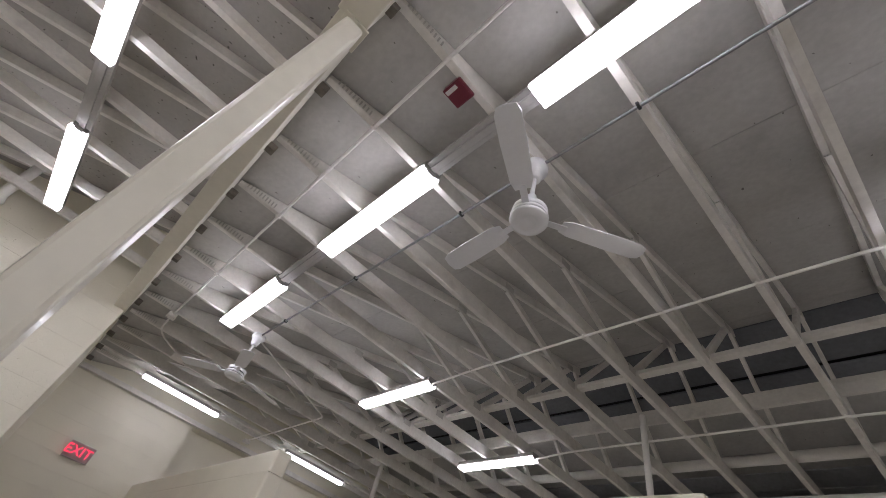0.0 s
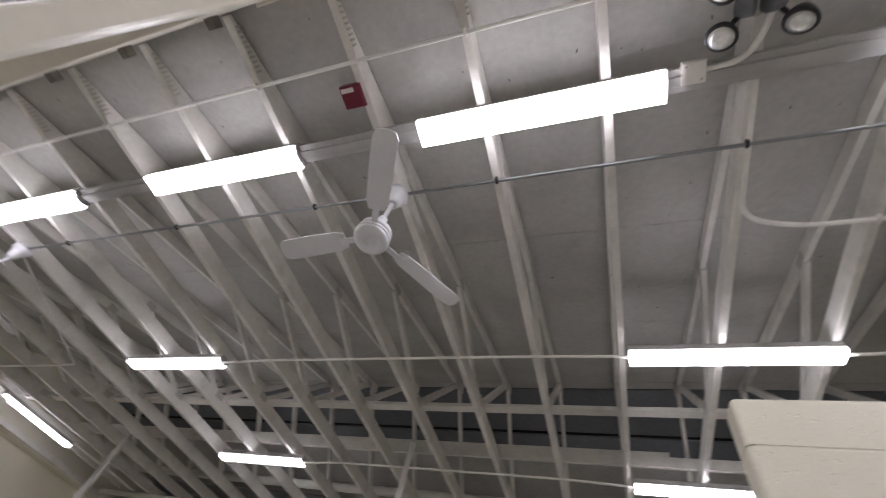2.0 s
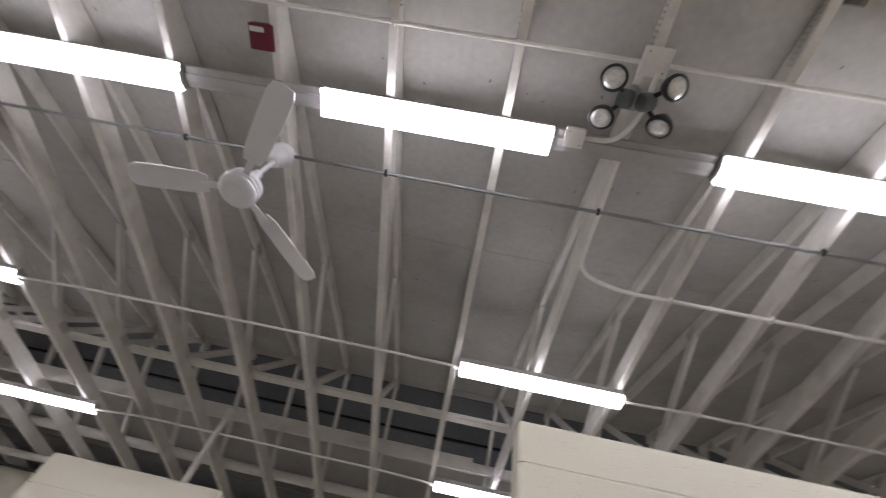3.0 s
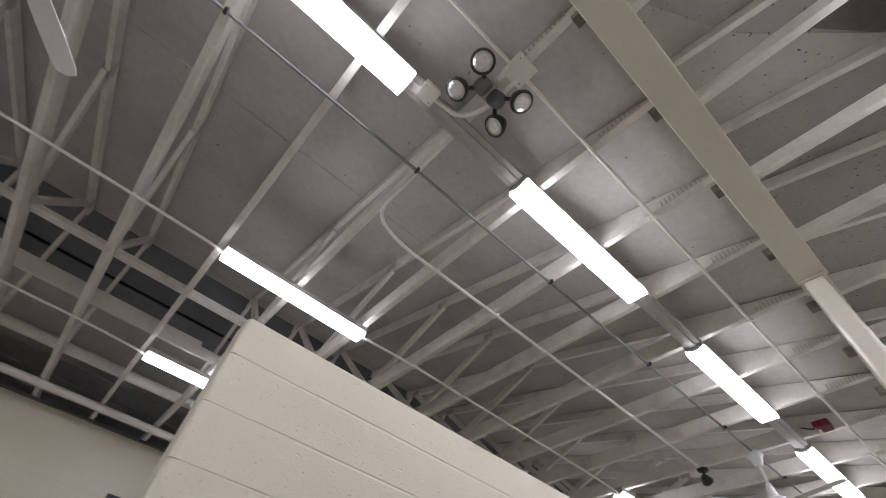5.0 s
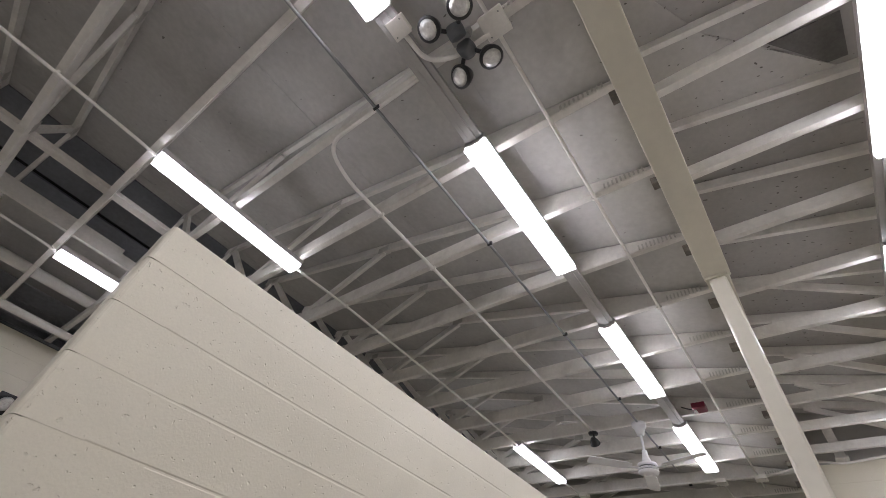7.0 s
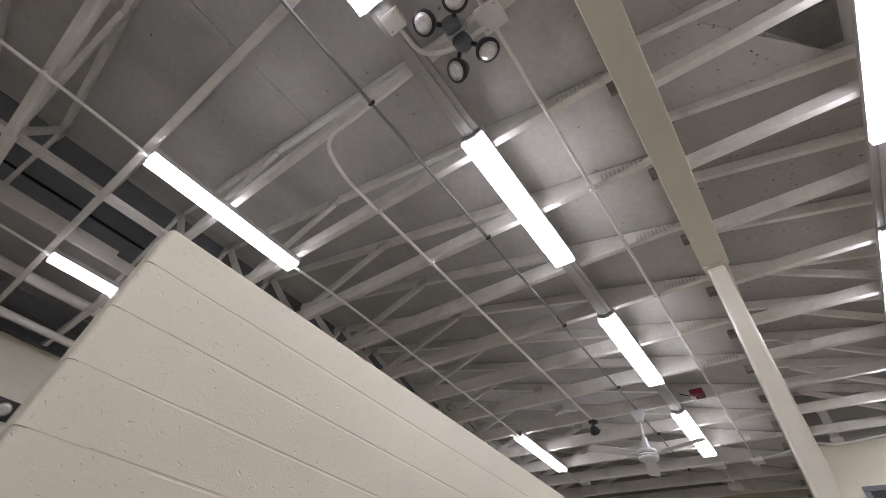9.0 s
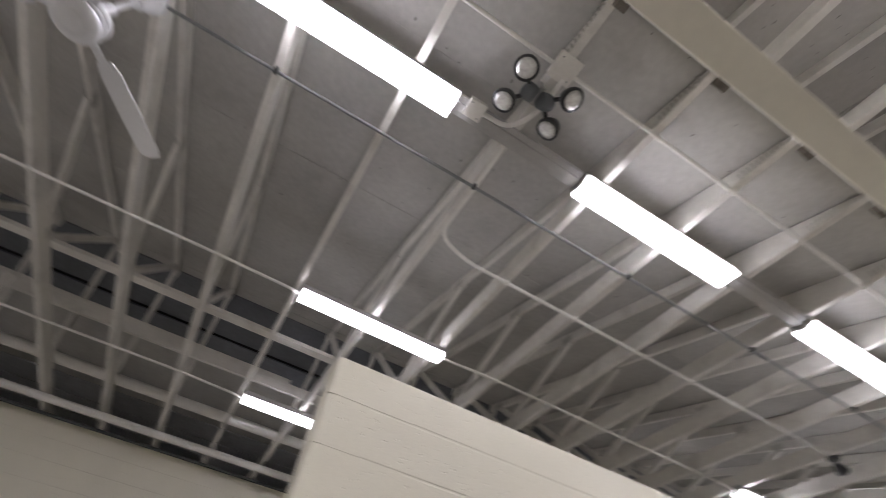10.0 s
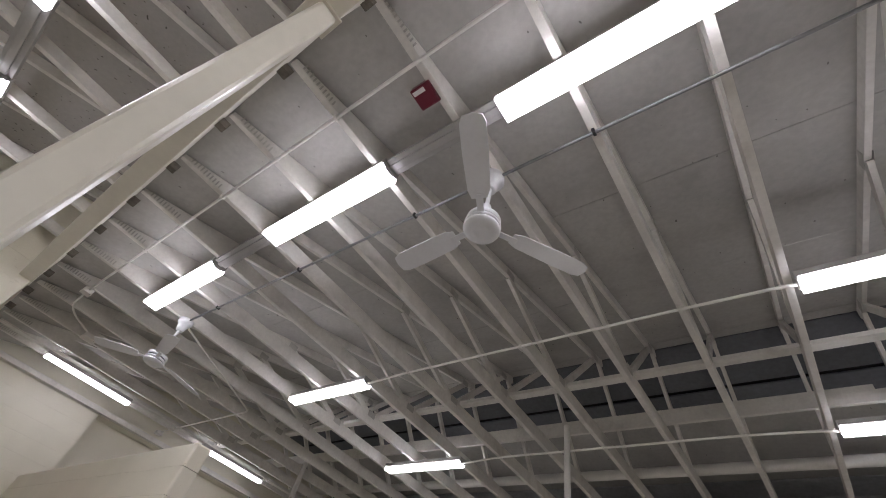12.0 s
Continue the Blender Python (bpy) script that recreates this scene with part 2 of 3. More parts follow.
def block_wall(name, axis, a0, a1, fixed0, fixed1, z1, label, from_z=0.0, first=0.203, ends=(False, False), nose=False, hollow=0.0055, course=0.203):
    """A wall of painted blocks along x or y. The core is mortar, each block a piece of its own."""
    inset = 0.0026
    e0, e1 = (0.03 if ends[0] else 0.0), (0.03 if ends[1] else 0.0)
    cut = 0.03 if nose else 0.0
    if axis == "x":
        core = box(B(), a0 + e0, a1 - e1, fixed0 + inset, fixed1 - inset, from_z, z1 - 0.004 - cut)
    else:
        core = box(B(), fixed0 + inset, fixed1 - inset, a0 + e0, a1 - e1, from_z, z1 - 0.004 - cut)
    wall = tagged(part(name, core, MORTAR), label, "wall", kind="structure")
    n = 0
    z = z1
    depth = fixed1 - fixed0
    while z > from_z + 0.02:
        h = first if n == 0 else course
        zb = max(z - h, from_z)
        s = a0 - (0.2 if n % 2 else 0.0)
        while s < a1 - 0.01:
            e = min(s + 0.4, a1)
            b0 = max(s, a0)
            if e - b0 > 0.03:
                low, high = ends[0] and b0 < a0 + 0.001, ends[1] and e > a1 - 0.001
                lx, lz = e - b0, (z - zb) - 0.6 * hollow
                ob = new("block", block_mesh(axis, lx, depth - random.choice((0, 0.0003)), lz, nose and n == 0, low, high, hollow))
                c = (b0 + e) / 2
                zc = (z + zb) / 2 + (0.002 if n == 0 else 0)
                ob.location = (c, (fixed0 + fixed1) / 2, zc) if axis == "x" else ((fixed0 + fixed1) / 2, c, zc)
                ob.parent = wall
            s += 0.4
        z = zb
        n += 1
    return wall


# ---- roof deck ----
def deck_panel(name, y0, y1, z0, z1, x0, x1, material, label, thick=0.02):
    bm = B()
    xs = [x0 + i * 2.44 for i in range(int((x1 - x0) / 2.44) + 1)] + [x1]
    n = max(1, round(abs(y1 - y0) / 1.22))
    gap = 0.0016
    for j in range(n):
        ya, yb = y0 + (y1 - y0) * j / n, y0 + (y1 - y0) * (j + 1) / n
        za, zb = z0 + (z1 - z0) * j / n, z0 + (z1 - z0) * (j + 1) / n
        sh = 1.22 if j % 2 else 0
        edges = sorted({x0, x1} | {x - sh for x in xs if x0 < x - sh < x1})
        for xa, xb in zip(edges, edges[1:]):
            d = random.uniform(0, 0.003)
            v = [bm.verts.new((x, y, z + d + t)) for t in (0, thick) for x, y, z in ((xa + gap, ya + gap, za), (xb - gap, ya + gap, za), (xb - gap, yb - gap, zb), (xa + gap, yb - gap, zb))]
            for f in ((0, 1, 2, 3), (7, 6, 5, 4), (0, 4, 5, 1), (1, 5, 6, 2), (2, 6, 7, 3), (3, 7, 4, 0)):
                bm.faces.new([v[i] for i in f])
    ob = part(name, bm, material)
    return tagged(ob, label, "roof deck", kind="structure")


J = 2.29
deck_panel("ceiling_heel", 0.37, J - 1.217, deck(0.37), deck(J - 1.217), -9.0, 9.2, DECK, "painted plywood roof deck above the beam")
deck_panel("ceiling", J - 1.22, J + 1.22 * 2, deck(J) - PITCH * 1.22, deck(J) + PITCH * 2.44, -9.0, 9.2, DECK, "painted plywood roof deck on the underside of the roof")
deck_panel("ceiling_ridge", J + 2.44, RIDGE, deck(J) + PITCH * 2.44, deck(RIDGE), -9.0, 9.2, DECK, "painted plywood roof deck by the ridge")


def south_deck(y):
    return 4.50 + 0.25 * (y - 0.17)


deck_panel("ceiling_south", 0.36, -2.5, south_deck(0.36), south_deck(-2.5), -9.0, 9.2, DECK_S, "painted roof boards with rusty nail points")
# far slope: boards darkened for shade by the ridge, painted below, gapped over the wall
def slope_boards(name, edges, material, label):
    bm = B()
    for y, y2 in zip(edges[::2], edges[1::2]):
        z0, z1 = deck(y), deck(y2)
        v = [bm.verts.new((x, yy, z + t)) for t in (0, 0.02) for x, yy, z in ((-9.0, y, z0), (9.2, y, z0), (9.2, y2, z1), (-9.0, y2, z1))]
        for f in ((0, 1, 2, 3), (7, 6, 5, 4), (0, 4, 5, 1), (1, 5, 6, 2), (2, 6, 7, 3), (3, 7, 4, 0)):
            bm.faces.new([v[i] for i in f])
    tagged(part(name, bm, material), label, "roof deck", kind="structure")


# these boards carry the ridge's shade in their base colour
slope_boards("ceiling_north", [RIDGE + 0.01, 5.54, 5.60, 6.0], DECK_N, "roof boards with an open gap, darkened in colour for ridge shade")
slope_boards("ceiling_eave", [6.0, 7.05], DECK, "painted roof boards beyond the ridge")
# gapped boards, paler than the rest because little light reaches them
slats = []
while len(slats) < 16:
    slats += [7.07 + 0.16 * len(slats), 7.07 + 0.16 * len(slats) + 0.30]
slope_boards("ceiling_slats", slats, SLATS, "grey roof boards with open gaps over the far wall, lightened to look lit")
# unseen black sheet over the boards: keeps sky out, turns open gaps dark
bm = B()
v = [bm.verts.new(c) for c in ((-9.2, RIDGE, deck(RIDGE) + 0.12), (9.4, RIDGE, deck(RIDGE) + 0.12), (9.4, 9.9, deck(9.9) + 0.12), (-9.2, 9.9, deck(9.9) + 0.12),
                               (9.4, -2.7, 4.9), (-9.2, -2.7, 4.9))]
bm.faces.new((v[0], v[1], v[2], v[3]))
bm.faces.new((v[1], v[0], v[5], v[4]))
roof = part("roof", bm, DARK)
roof.modifiers.new("thickness", 'SOLIDIFY').thickness = 0.06
tagged(roof, "black sheet above the boards, added to darken their gaps", "roof", kind="structure")

# ---- walls ----
block_wall("wall_west", "y", 0.36, 2.28, WEST - 0.2, WEST, 3.72, "cream painted block wall with an exit sign", from_z=0.6, hollow=0.002)
plain_wall("wall_west_lower", WEST - 0.2, WEST, 0.36, 2.28, 0, 0.6, BLOCK, "cream painted base of a block wall")
plain_wall("wall_west_upper", WEST - 0.55, WEST - 0.02, -2.5, 9.6, 3.73, 5.0, BLOCK, "cream painted upper wall under the roof")
plain_wall("wall_west_far", WEST - 0.45, WEST - 0.25, 2.28, 9.6, 0, 3.73, BLOCK, "cream painted wall behind the partition")
block_wall("wall_pilaster", "y", SOUTH - 0.2, 0.38, -4.75, -4.55, 3.86, "cream painted block wall carrying the beam", from_z=1.0, hollow=0.002)
plain_wall("wall_pilaster_lower", -4.75, -4.55, SOUTH - 0.2, 0.38, 0, 1.0, BLOCK, "cream painted base of a block wall")
plain_wall("wall_pilaster_upper", -4.74, -4.57, SOUTH - 0.2, 0.29, 3.862, 4.6, BLOCK, "cream painted wall above the beam bearing")
plain_wall("wall_return", WEST, -4.76, 0.16, 0.36, 0, 3.86, BLOCK, "cream painted wall beside the passage")
block_wall("wall_north", "x", -8.0, 9.0, NORTH, NORTH + 0.2, CHORD - 0.03, "cream painted block wall under the far trusses", from_z=2.4, hollow=0.0025)
plain_wall("wall_north_lower", -8.0, 9.0, NORTH, NORTH + 0.2, 0, 2.4, BLOCK, "cream painted base of the far block wall")
plain_wall("wall_north_upper", -9.0, 9.2, 9.45, 9.65, 0, 4.6, GREYWALL, "grey wall behind the far roof slope")
plain_wall("wall_east", EAST, EAST + 0.2, -2.5, 9.6, 0, 3.95, BLOCK, "cream painted wall at the end of the hall")
plain_wall("wall_east_upper", EAST + 0.02, EAST + 0.2, -2.5, 9.6, 3.95, 5.1, GREYWALL, "grey painted upper wall under the roof")
block_wall("wall_aisle", "y", SOUTH, 0.20, AISLE, AISLE + 0.2, 3.835, "cream painted block wall at the end of the side aisle", from_z=2.6, hollow=0.002)
plain_wall("wall_aisle_lower", AISLE, AISLE + 0.2, SOUTH, 0.20, 0, 2.6, BLOCK, "cream painted base of the aisle end wall")
plain_wall("wall_aisle_upper", AISLE + 0.1, AISLE + 0.2, SOUTH, 0.28, 3.84, 5.0, GREYWALL, "grey painted wall under the aisle roof")
plain_wall("wall_south", -9.0, 9.2, SOUTH - 0.2, SOUTH, 0, 4.0, BLOCK, "cream painted wall behind the lamps")

block_wall("partition_east", "x", 1.066, EAST - 0.02, 2.085, 2.225, TOPWALL + 0.067, "cream painted block partition with rounded top edge", first=0.194, course=0.211, ends=(True, False), nose=True)
block_wall("partition_west", "x", WEST + 0.02, -3.25, 2.0, 2.145, TOPWALL, "cream painted block partition with rounded top edge", first=0.185, ends=(False, True), nose=True)
block_wall("partition_middle", "x", -1.545, -0.455, 3.25, 3.395, TOPWALL, "short cream painted block screen wall", first=0.185, ends=(True, True), nose=True)

# ---- trusses ----
CW = 0.045


def make_truss():
    t = thing("roof_truss", pose(0, 0, 0), "off-white painted timber roof truss with metal plates", "truss", "roof trusses")
    y0, y1 = 0.40, 2 * RIDGE - 0.4
    bm = B()
    yc = 0.4 + (CHORD + 0.135 - 3.870) / PITCH
    prof = [(y0, CHORD), (y1, CHORD), (y1, deck(y1) - 0.005), (2 * RIDGE - yc, CHORD + 0.135), (yc, CHORD + 0.135), (y0, deck(y0) - 0.005)]
    a = [bm.verts.new((-CW / 2, y, z)) for y, z in prof]
    b = [bm.verts.new((CW / 2, y, z)) for y, z in prof]
    bm.faces.new(a)
    bm.faces.new(list(reversed(b)))
    for i in range(6):
        bm.faces.new((a[i], a[(i + 1) % 6], b[(i + 1) % 6], b[i]))
    bmesh.ops.bevel(bm, geom=[e for e in bm.edges if abs(e.verts[0].co.x - e.verts[1].co.x) < 0.01], offset=0.004, segments=2, affect='EDGES')
    part("bottom_chord", bm, TIMBER, t)
    for ya, yb in ((0.80, RIDGE - 0.005),):
        part("top_chord", beam_between(B(), (0, ya, deck(ya) - 0.048), (0, yb, deck(yb) - 0.048), 0.038, 0.088), TIMBER, t)
    zc = CHORD + 0.12
    nodes = ((2.72, 3.70), (4.66, 3.82), (4.80, 5.60))
    for yt, yb in nodes:
        part("web", beam_between(B(), (0, yt, deck(yt) - 0.09), (0, yb, zc), 0.036, 0.065), TIMBER, t)
    # pressed plates at the joints
    for yy, zz in ((3.76, zc), (2.72, deck(2.72) - 0.075), (4.66, deck(4.66) - 0.075)):
        bm = B()
        box(bm, -0.0255, -0.0235, yy - 0.06, yy + 0.06, zz - 0.035, zz + 0.035)
        box(bm, 0.0235, 0.0255, yy - 0.06, yy + 0.06, zz - 0.035, zz + 0.035)
        part("joint_plate", bm, PLATE, t)
    # row of upright ribs at the heel, a little darker than the timber
    me = bpy.data.meshes.new("heel_rib")
    bm = box(B(), -0.005, 0.005, 0.0, 0.010, 0.0, 0.042)
    bm.to_mesh(me)
    bm.free()
    me.materials.append(PLATE)
    for sgn in (-1, 1):
        for i in range(10):
            o = new("heel_rib", me)
            o.parent = t
            o.location = (sgn * (CW / 2 + 0.003), 0.455 + i * 0.026, CHORD + 0.008)
    part("bearing_block", box(B(), -0.025, 0.03, 0.372, 0.445, CHORD - 0.138, CHORD - 0.085, 0.003), BROWN, t, "raw brown timber block")
    return t


first = make_truss()
first.matrix_basis = pose(0.165, 0, 0)
for k in range(-12, 15):
    if k:
        copy_thing(first, pose(0.165 + 0.61 * k, 0, 0))


def make_south_truss(diagonal):
    t = thing("south_truss", pose(0, 0, 0), "off-white painted timber truss over the side aisle", "truss", "side aisle trusses")
    part("bottom_chord", box(B(), -CW / 2, CW / 2, SOUTH, 0.30, 3.87, 3.96, 0.004), TIMBER, t)
    part("top_chord", beam_between(B(), (0, 0.34, south_deck(0.34) - 0.048), (0, -2.2, south_deck(-2.2) - 0.048), 0.038, 0.088), TIMBER, t)
    part("web", beam_between(B(), (0, 0.28, south_deck(0.28) - 0.09), (0, 0.28, 3.95), 0.036, 0.06), TIMBER, t)
    if diagonal:
        part("web", beam_between(B(), (0, 0.05, south_deck(0.05) - 0.09), (0, -0.75, 3.95), 0.036, 0.06), TIMBER, t)
    return t


plain_truss, braced_truss = make_south_truss(False), make_south_truss(True)
plain_truss.matrix_basis = pose(-1.877, 0, 0)
braced_truss.matrix_basis = pose(4.62, 0, 0)
for x in [-1.877 + 0.61 * k for k in range(-4, 5) if k] + [2.18 + 0.61 * k for k in range(-1, 4)]:
    copy_thing(plain_truss, pose(x, 0, 0))
for k in range(1, 5):
    copy_thing(braced_truss, pose(4.62 + 0.61 * k, 0, 0))

# ---- main beam and columns ----
bm = B()
box(bm, -0.52, 3.30, 0.262, 0.408, 3.50, 3.85, 0.006)
box(bm, -4.56, -0.52, 0.272, 0.390, 3.515, 3.85, 0.005)
box(bm, 3.30, EAST, 0.272, 0.390, 3.515, 3.85, 0.005)
box(bm, WEST, EAST, 0.29, 0.34, 3.85, 4.55)
box(bm, WEST, -4.56, 0.30, 0.372, 3.72, 3.85)
tagged(part("main_beam", bm, BEAM), "cream gloss painted boxed beam on two posts", "beam", kind="structure")


def make_column(x):
    c = thing("column", pose(x, 0.362, 0), "cream gloss painted square steel post", "column", "posts under the beam")
    part("shaft", box(B(), -0.055, 0.055, -0.047, 0.047, 0.012, 3.49, 0.014), BEAM, c)
    part("base_plate", box(B(), -0.1, 0.1, -0.1, 0.1, 0, 0.012, 0.002), BEAM, c)
    part("cap_plate", box(B(), -0.065, 0.065, -0.062, 0.062, 3.485, 3.50, 0.002), BEAM, c)
    return c


col = make_column(-0.555)
copy_thing(col, pose(3.32, 0.340, 0))

# ---- long boards over the chords ----
def long_board(name, y0, y1, z0, z1, x0, x1, label):
    return tagged(part(name, box(B(), x0, x1, y0, y1, z0, z1, 0.004), TIMBER), label, "brace")


long_board("lateral_brace", 3.87, 3.96, CHORD + 0.137, CHORD + 0.175, -7.6, 7.9, "long off-white painted timber brace lying on the chords")
long_board("ridge_board", 5.02, 5.06, 4.15, 4.26, -7.6, 7.9, "long off-white painted board under the ridge")
long_board("upper_board", 5.03, 5.09, 4.262, 4.315, -7.6, 1.2, "second off-white painted board fixed behind the ridge board")


# ---- lamps ----
def make_light(w=1.0):
    t = thing("strip_light", pose(0, 0, 0), "lit white fluorescent ceiling strip light", "strip light", "strip lights")
    part("housing", box(B(), 0.0, 1.22, -0.068 * w, 0.068 * w, 0.040, 0.09, 0.004), HOUSING, t)
    bm = B()
    prof = [(-0.071, 0.042), (-0.072, 0.007), (-0.070, 0.002), (-0.065, 0.0), (0.065, 0.0), (0.070, 0.002), (0.072, 0.007), (0.071, 0.042)]
    a = [bm.verts.new((0.012, y * w, z)) for y, z in prof]
    b = [bm.verts.new((1.208, y * w, z)) for y, z in prof]
    for i in range(len(prof)):
        j = (i + 1) % len(prof)
        bm.faces.new((a[i], a[j], b[j], b[i]))
    bm.faces.new(a)
    bm.faces.new(list(reversed(b)))
    part("diffuser", bm, TUBE, t, "glowing white wrap-around diffuser")
    for x in (0.0, 1.208):
        bm = B()
        box(bm, x, x + 0.012, -0.060 * w, 0.060 * w, 0.028, 0.088, 0.003)
        box(bm, x + 0.001, x + 0.011, -0.035 * w, 0.035 * w, 0.016, 0.03, 0.002)
        part("end_cap", bm, HOUSING, t)
    return t


light = make_light()
light.matrix_basis = pose(-0.19, 1.185, 3.752)
ROW1 = [-4.13, -2.18, 1.85, 3.81, 5.73]
for x in ROW1:
    copy_thing(light, pose(x, 1.185, 3.752))
slim = make_light(0.84)
slim.matrix_basis = pose(-4.06, -0.62, 3.752)
for x in (-2.08, -0.08, 1.85, 3.81, 5.75):
    copy_thing(slim, pose(x, -0.62, 3.752))
for y, xs in ((3.0, (-4.0, 0.81, 5.57)), (4.74, (-3.97, 0.81, 5.52))):
    for x in xs:
        copy_thing(slim, pose(x, y, 3.755))
narrow = make_light(0.6)
narrow.matrix_basis = pose(-6.9, 1.08, 3.755, 0, 0, 90)
copy_thing(narrow, pose(-6.9, 3.56, 3.755, 0, 0, 90))


def raceway(x0, x1, y, z):
    t = thing("raceway", pose(x0, y, z), "painted metal wiring channel between strip lights", "raceway", "wiring channels")
    part("channel", box(B(), 0.0, x1 - x0, -0.055, 0.055, 0.06, 0.09, 0.003), HOUSING, t)
    part("cover", box(B(), 0.0, x1 - x0, -0.022, 0.022, 0.045, 0.06, 0.003), HOUSING, t)
    return t


full = sorted(ROW1 + [-0.19])
for a, b in zip(full, full[1:]):
    raceway(a + 1.222, b - 0.002, 1.185, 3.752)
south_row = [-4.06, -2.08, -0.08, 1.85, 3.81, 5.75]
for a, b in zip(south_row, south_row[1:]):
    raceway(a + 1.222, b - 0.002, -0.62, 3.752)


# ---- conduits ----
def conduit(pts, r=0.011, material=None, label="thin off-white painted conduit under the trusses", clips=(), radius=0.08):
    t = thing("conduit", pose(0, 0, 0), label, "conduit")
    part("pipe", tube(B(), rounded(pts, radius), r), material or CONDUIT, t)
    for x, y, z in clips:
        bm = B()
        box(bm, x - 0.008, x + 0.008, y - r - 0.009, y + r + 0.009, z - r - 0.002, z + r + 0.004, 0.002)
        part("clip", bm, BLACK if material is STEEL else CONDUIT, t)
    return t


CZ = CHORD - 0.012
tx = [0.165 + 0.61 * k for k in range(-12, 14)]
conduit([(-4.75, 0.757, CZ), (7.8, 0.78, CZ)], 0.011, clips=[(x, 0.757 + 0.023 * (x + 4.4) / 12.2, CZ) for x in tx[6::2] if -4.2 < x < 7.5])
conduit([(-4.1, 1.545, CZ), (7.0, 1.56, CZ)], 0.010, STEEL, "thin bare steel conduit under the trusses", [(x, 1.548, CZ) for x in tx[6::2] if -4 < x < 7.6])
conduit([(1.395, 1.25, CZ + 0.02), (1.40, 1.98, CZ + 0.01), (1.66, 2.057, CZ), (5.62, 2.07, CZ)], 0.013, clips=[(1.995, 2.057, CZ), (2.605, 2.059, CZ), (3.825, 2.064, CZ)], radius=0.22)
for y, yc, z, ends in ((3.0, 3.027, 3.785, ((-2.78, 0.81), (2.03, 5.57))), (4.74, 4.765, 3.785, ((-2.75, 0.81), (2.03, 5.52)))):
    for a, b in ends:
        conduit([(a, y, z), (a + 0.10, y, z), (a + 0.45, yc, CZ), (b - 0.62, yc, CZ), (b - 0.10, y, z + 0.01), (b, y, z)], 0.011,
                clips=[(x, yc, CZ) for x in tx[::2] if a + 0.5 < x < b - 0.6], radius=0.2)
    conduit([(6.86, y, z), (7.1, yc, CZ), (7.41, yc, CZ)], 0.010, radius=0.15)
conduit([(-7.45, 3.07, CZ), (-5.0, 3.06, CZ), (-4.16, 1.60, CZ)], 0.010)
conduit([(-4.78, 0.757, CZ), (-5.35, 0.78, CZ - 0.01), (-5.70, 1.15, CZ)], 0.010, radius=0.25)
conduit([(7.41, 0.45, CZ), (7.41, 6.6, CZ)], 0.011)


def junction_box(x, y, z, s=0.055, h=0.045, label="off-white painted square junction box"):
    t = thing("junction_box", pose(x, y, z), label, "junction box", "junction boxes")
    part("body", box(B(), -s, s, -s, s, 0, h, 0.004), CONDUIT, t)
    lid = part("cover", box(B(), -s - 0.004, s + 0.004, -s - 0.004, s + 0.004, -0.005, 0.0, 0.002), CONDUIT, t)
    for sx in (-1, 1):
        part("screw", lathe(B(), [(0.004, -0.007), (0.004, -0.004)], 8, Matrix.Translation((sx * s * 0.7, sx * s * 0.7, 0))), STEEL, lid)
    return t


junction_box(1.385, 0.757, 3.80, 0.06)
junction_box(1.13, 1.15, 3.78, 0.045)
junction_box(-4.775, 0.757, 3.795, 0.045)
junction_box(-5.74, 1.19, 3.79, 0.075)
junction_box(-7.45, 3.07, 3.795, 0.05)
for y in (0.755, 1.18, 2.95):
    junction_box(7.41, y, 3.785, 0.06)


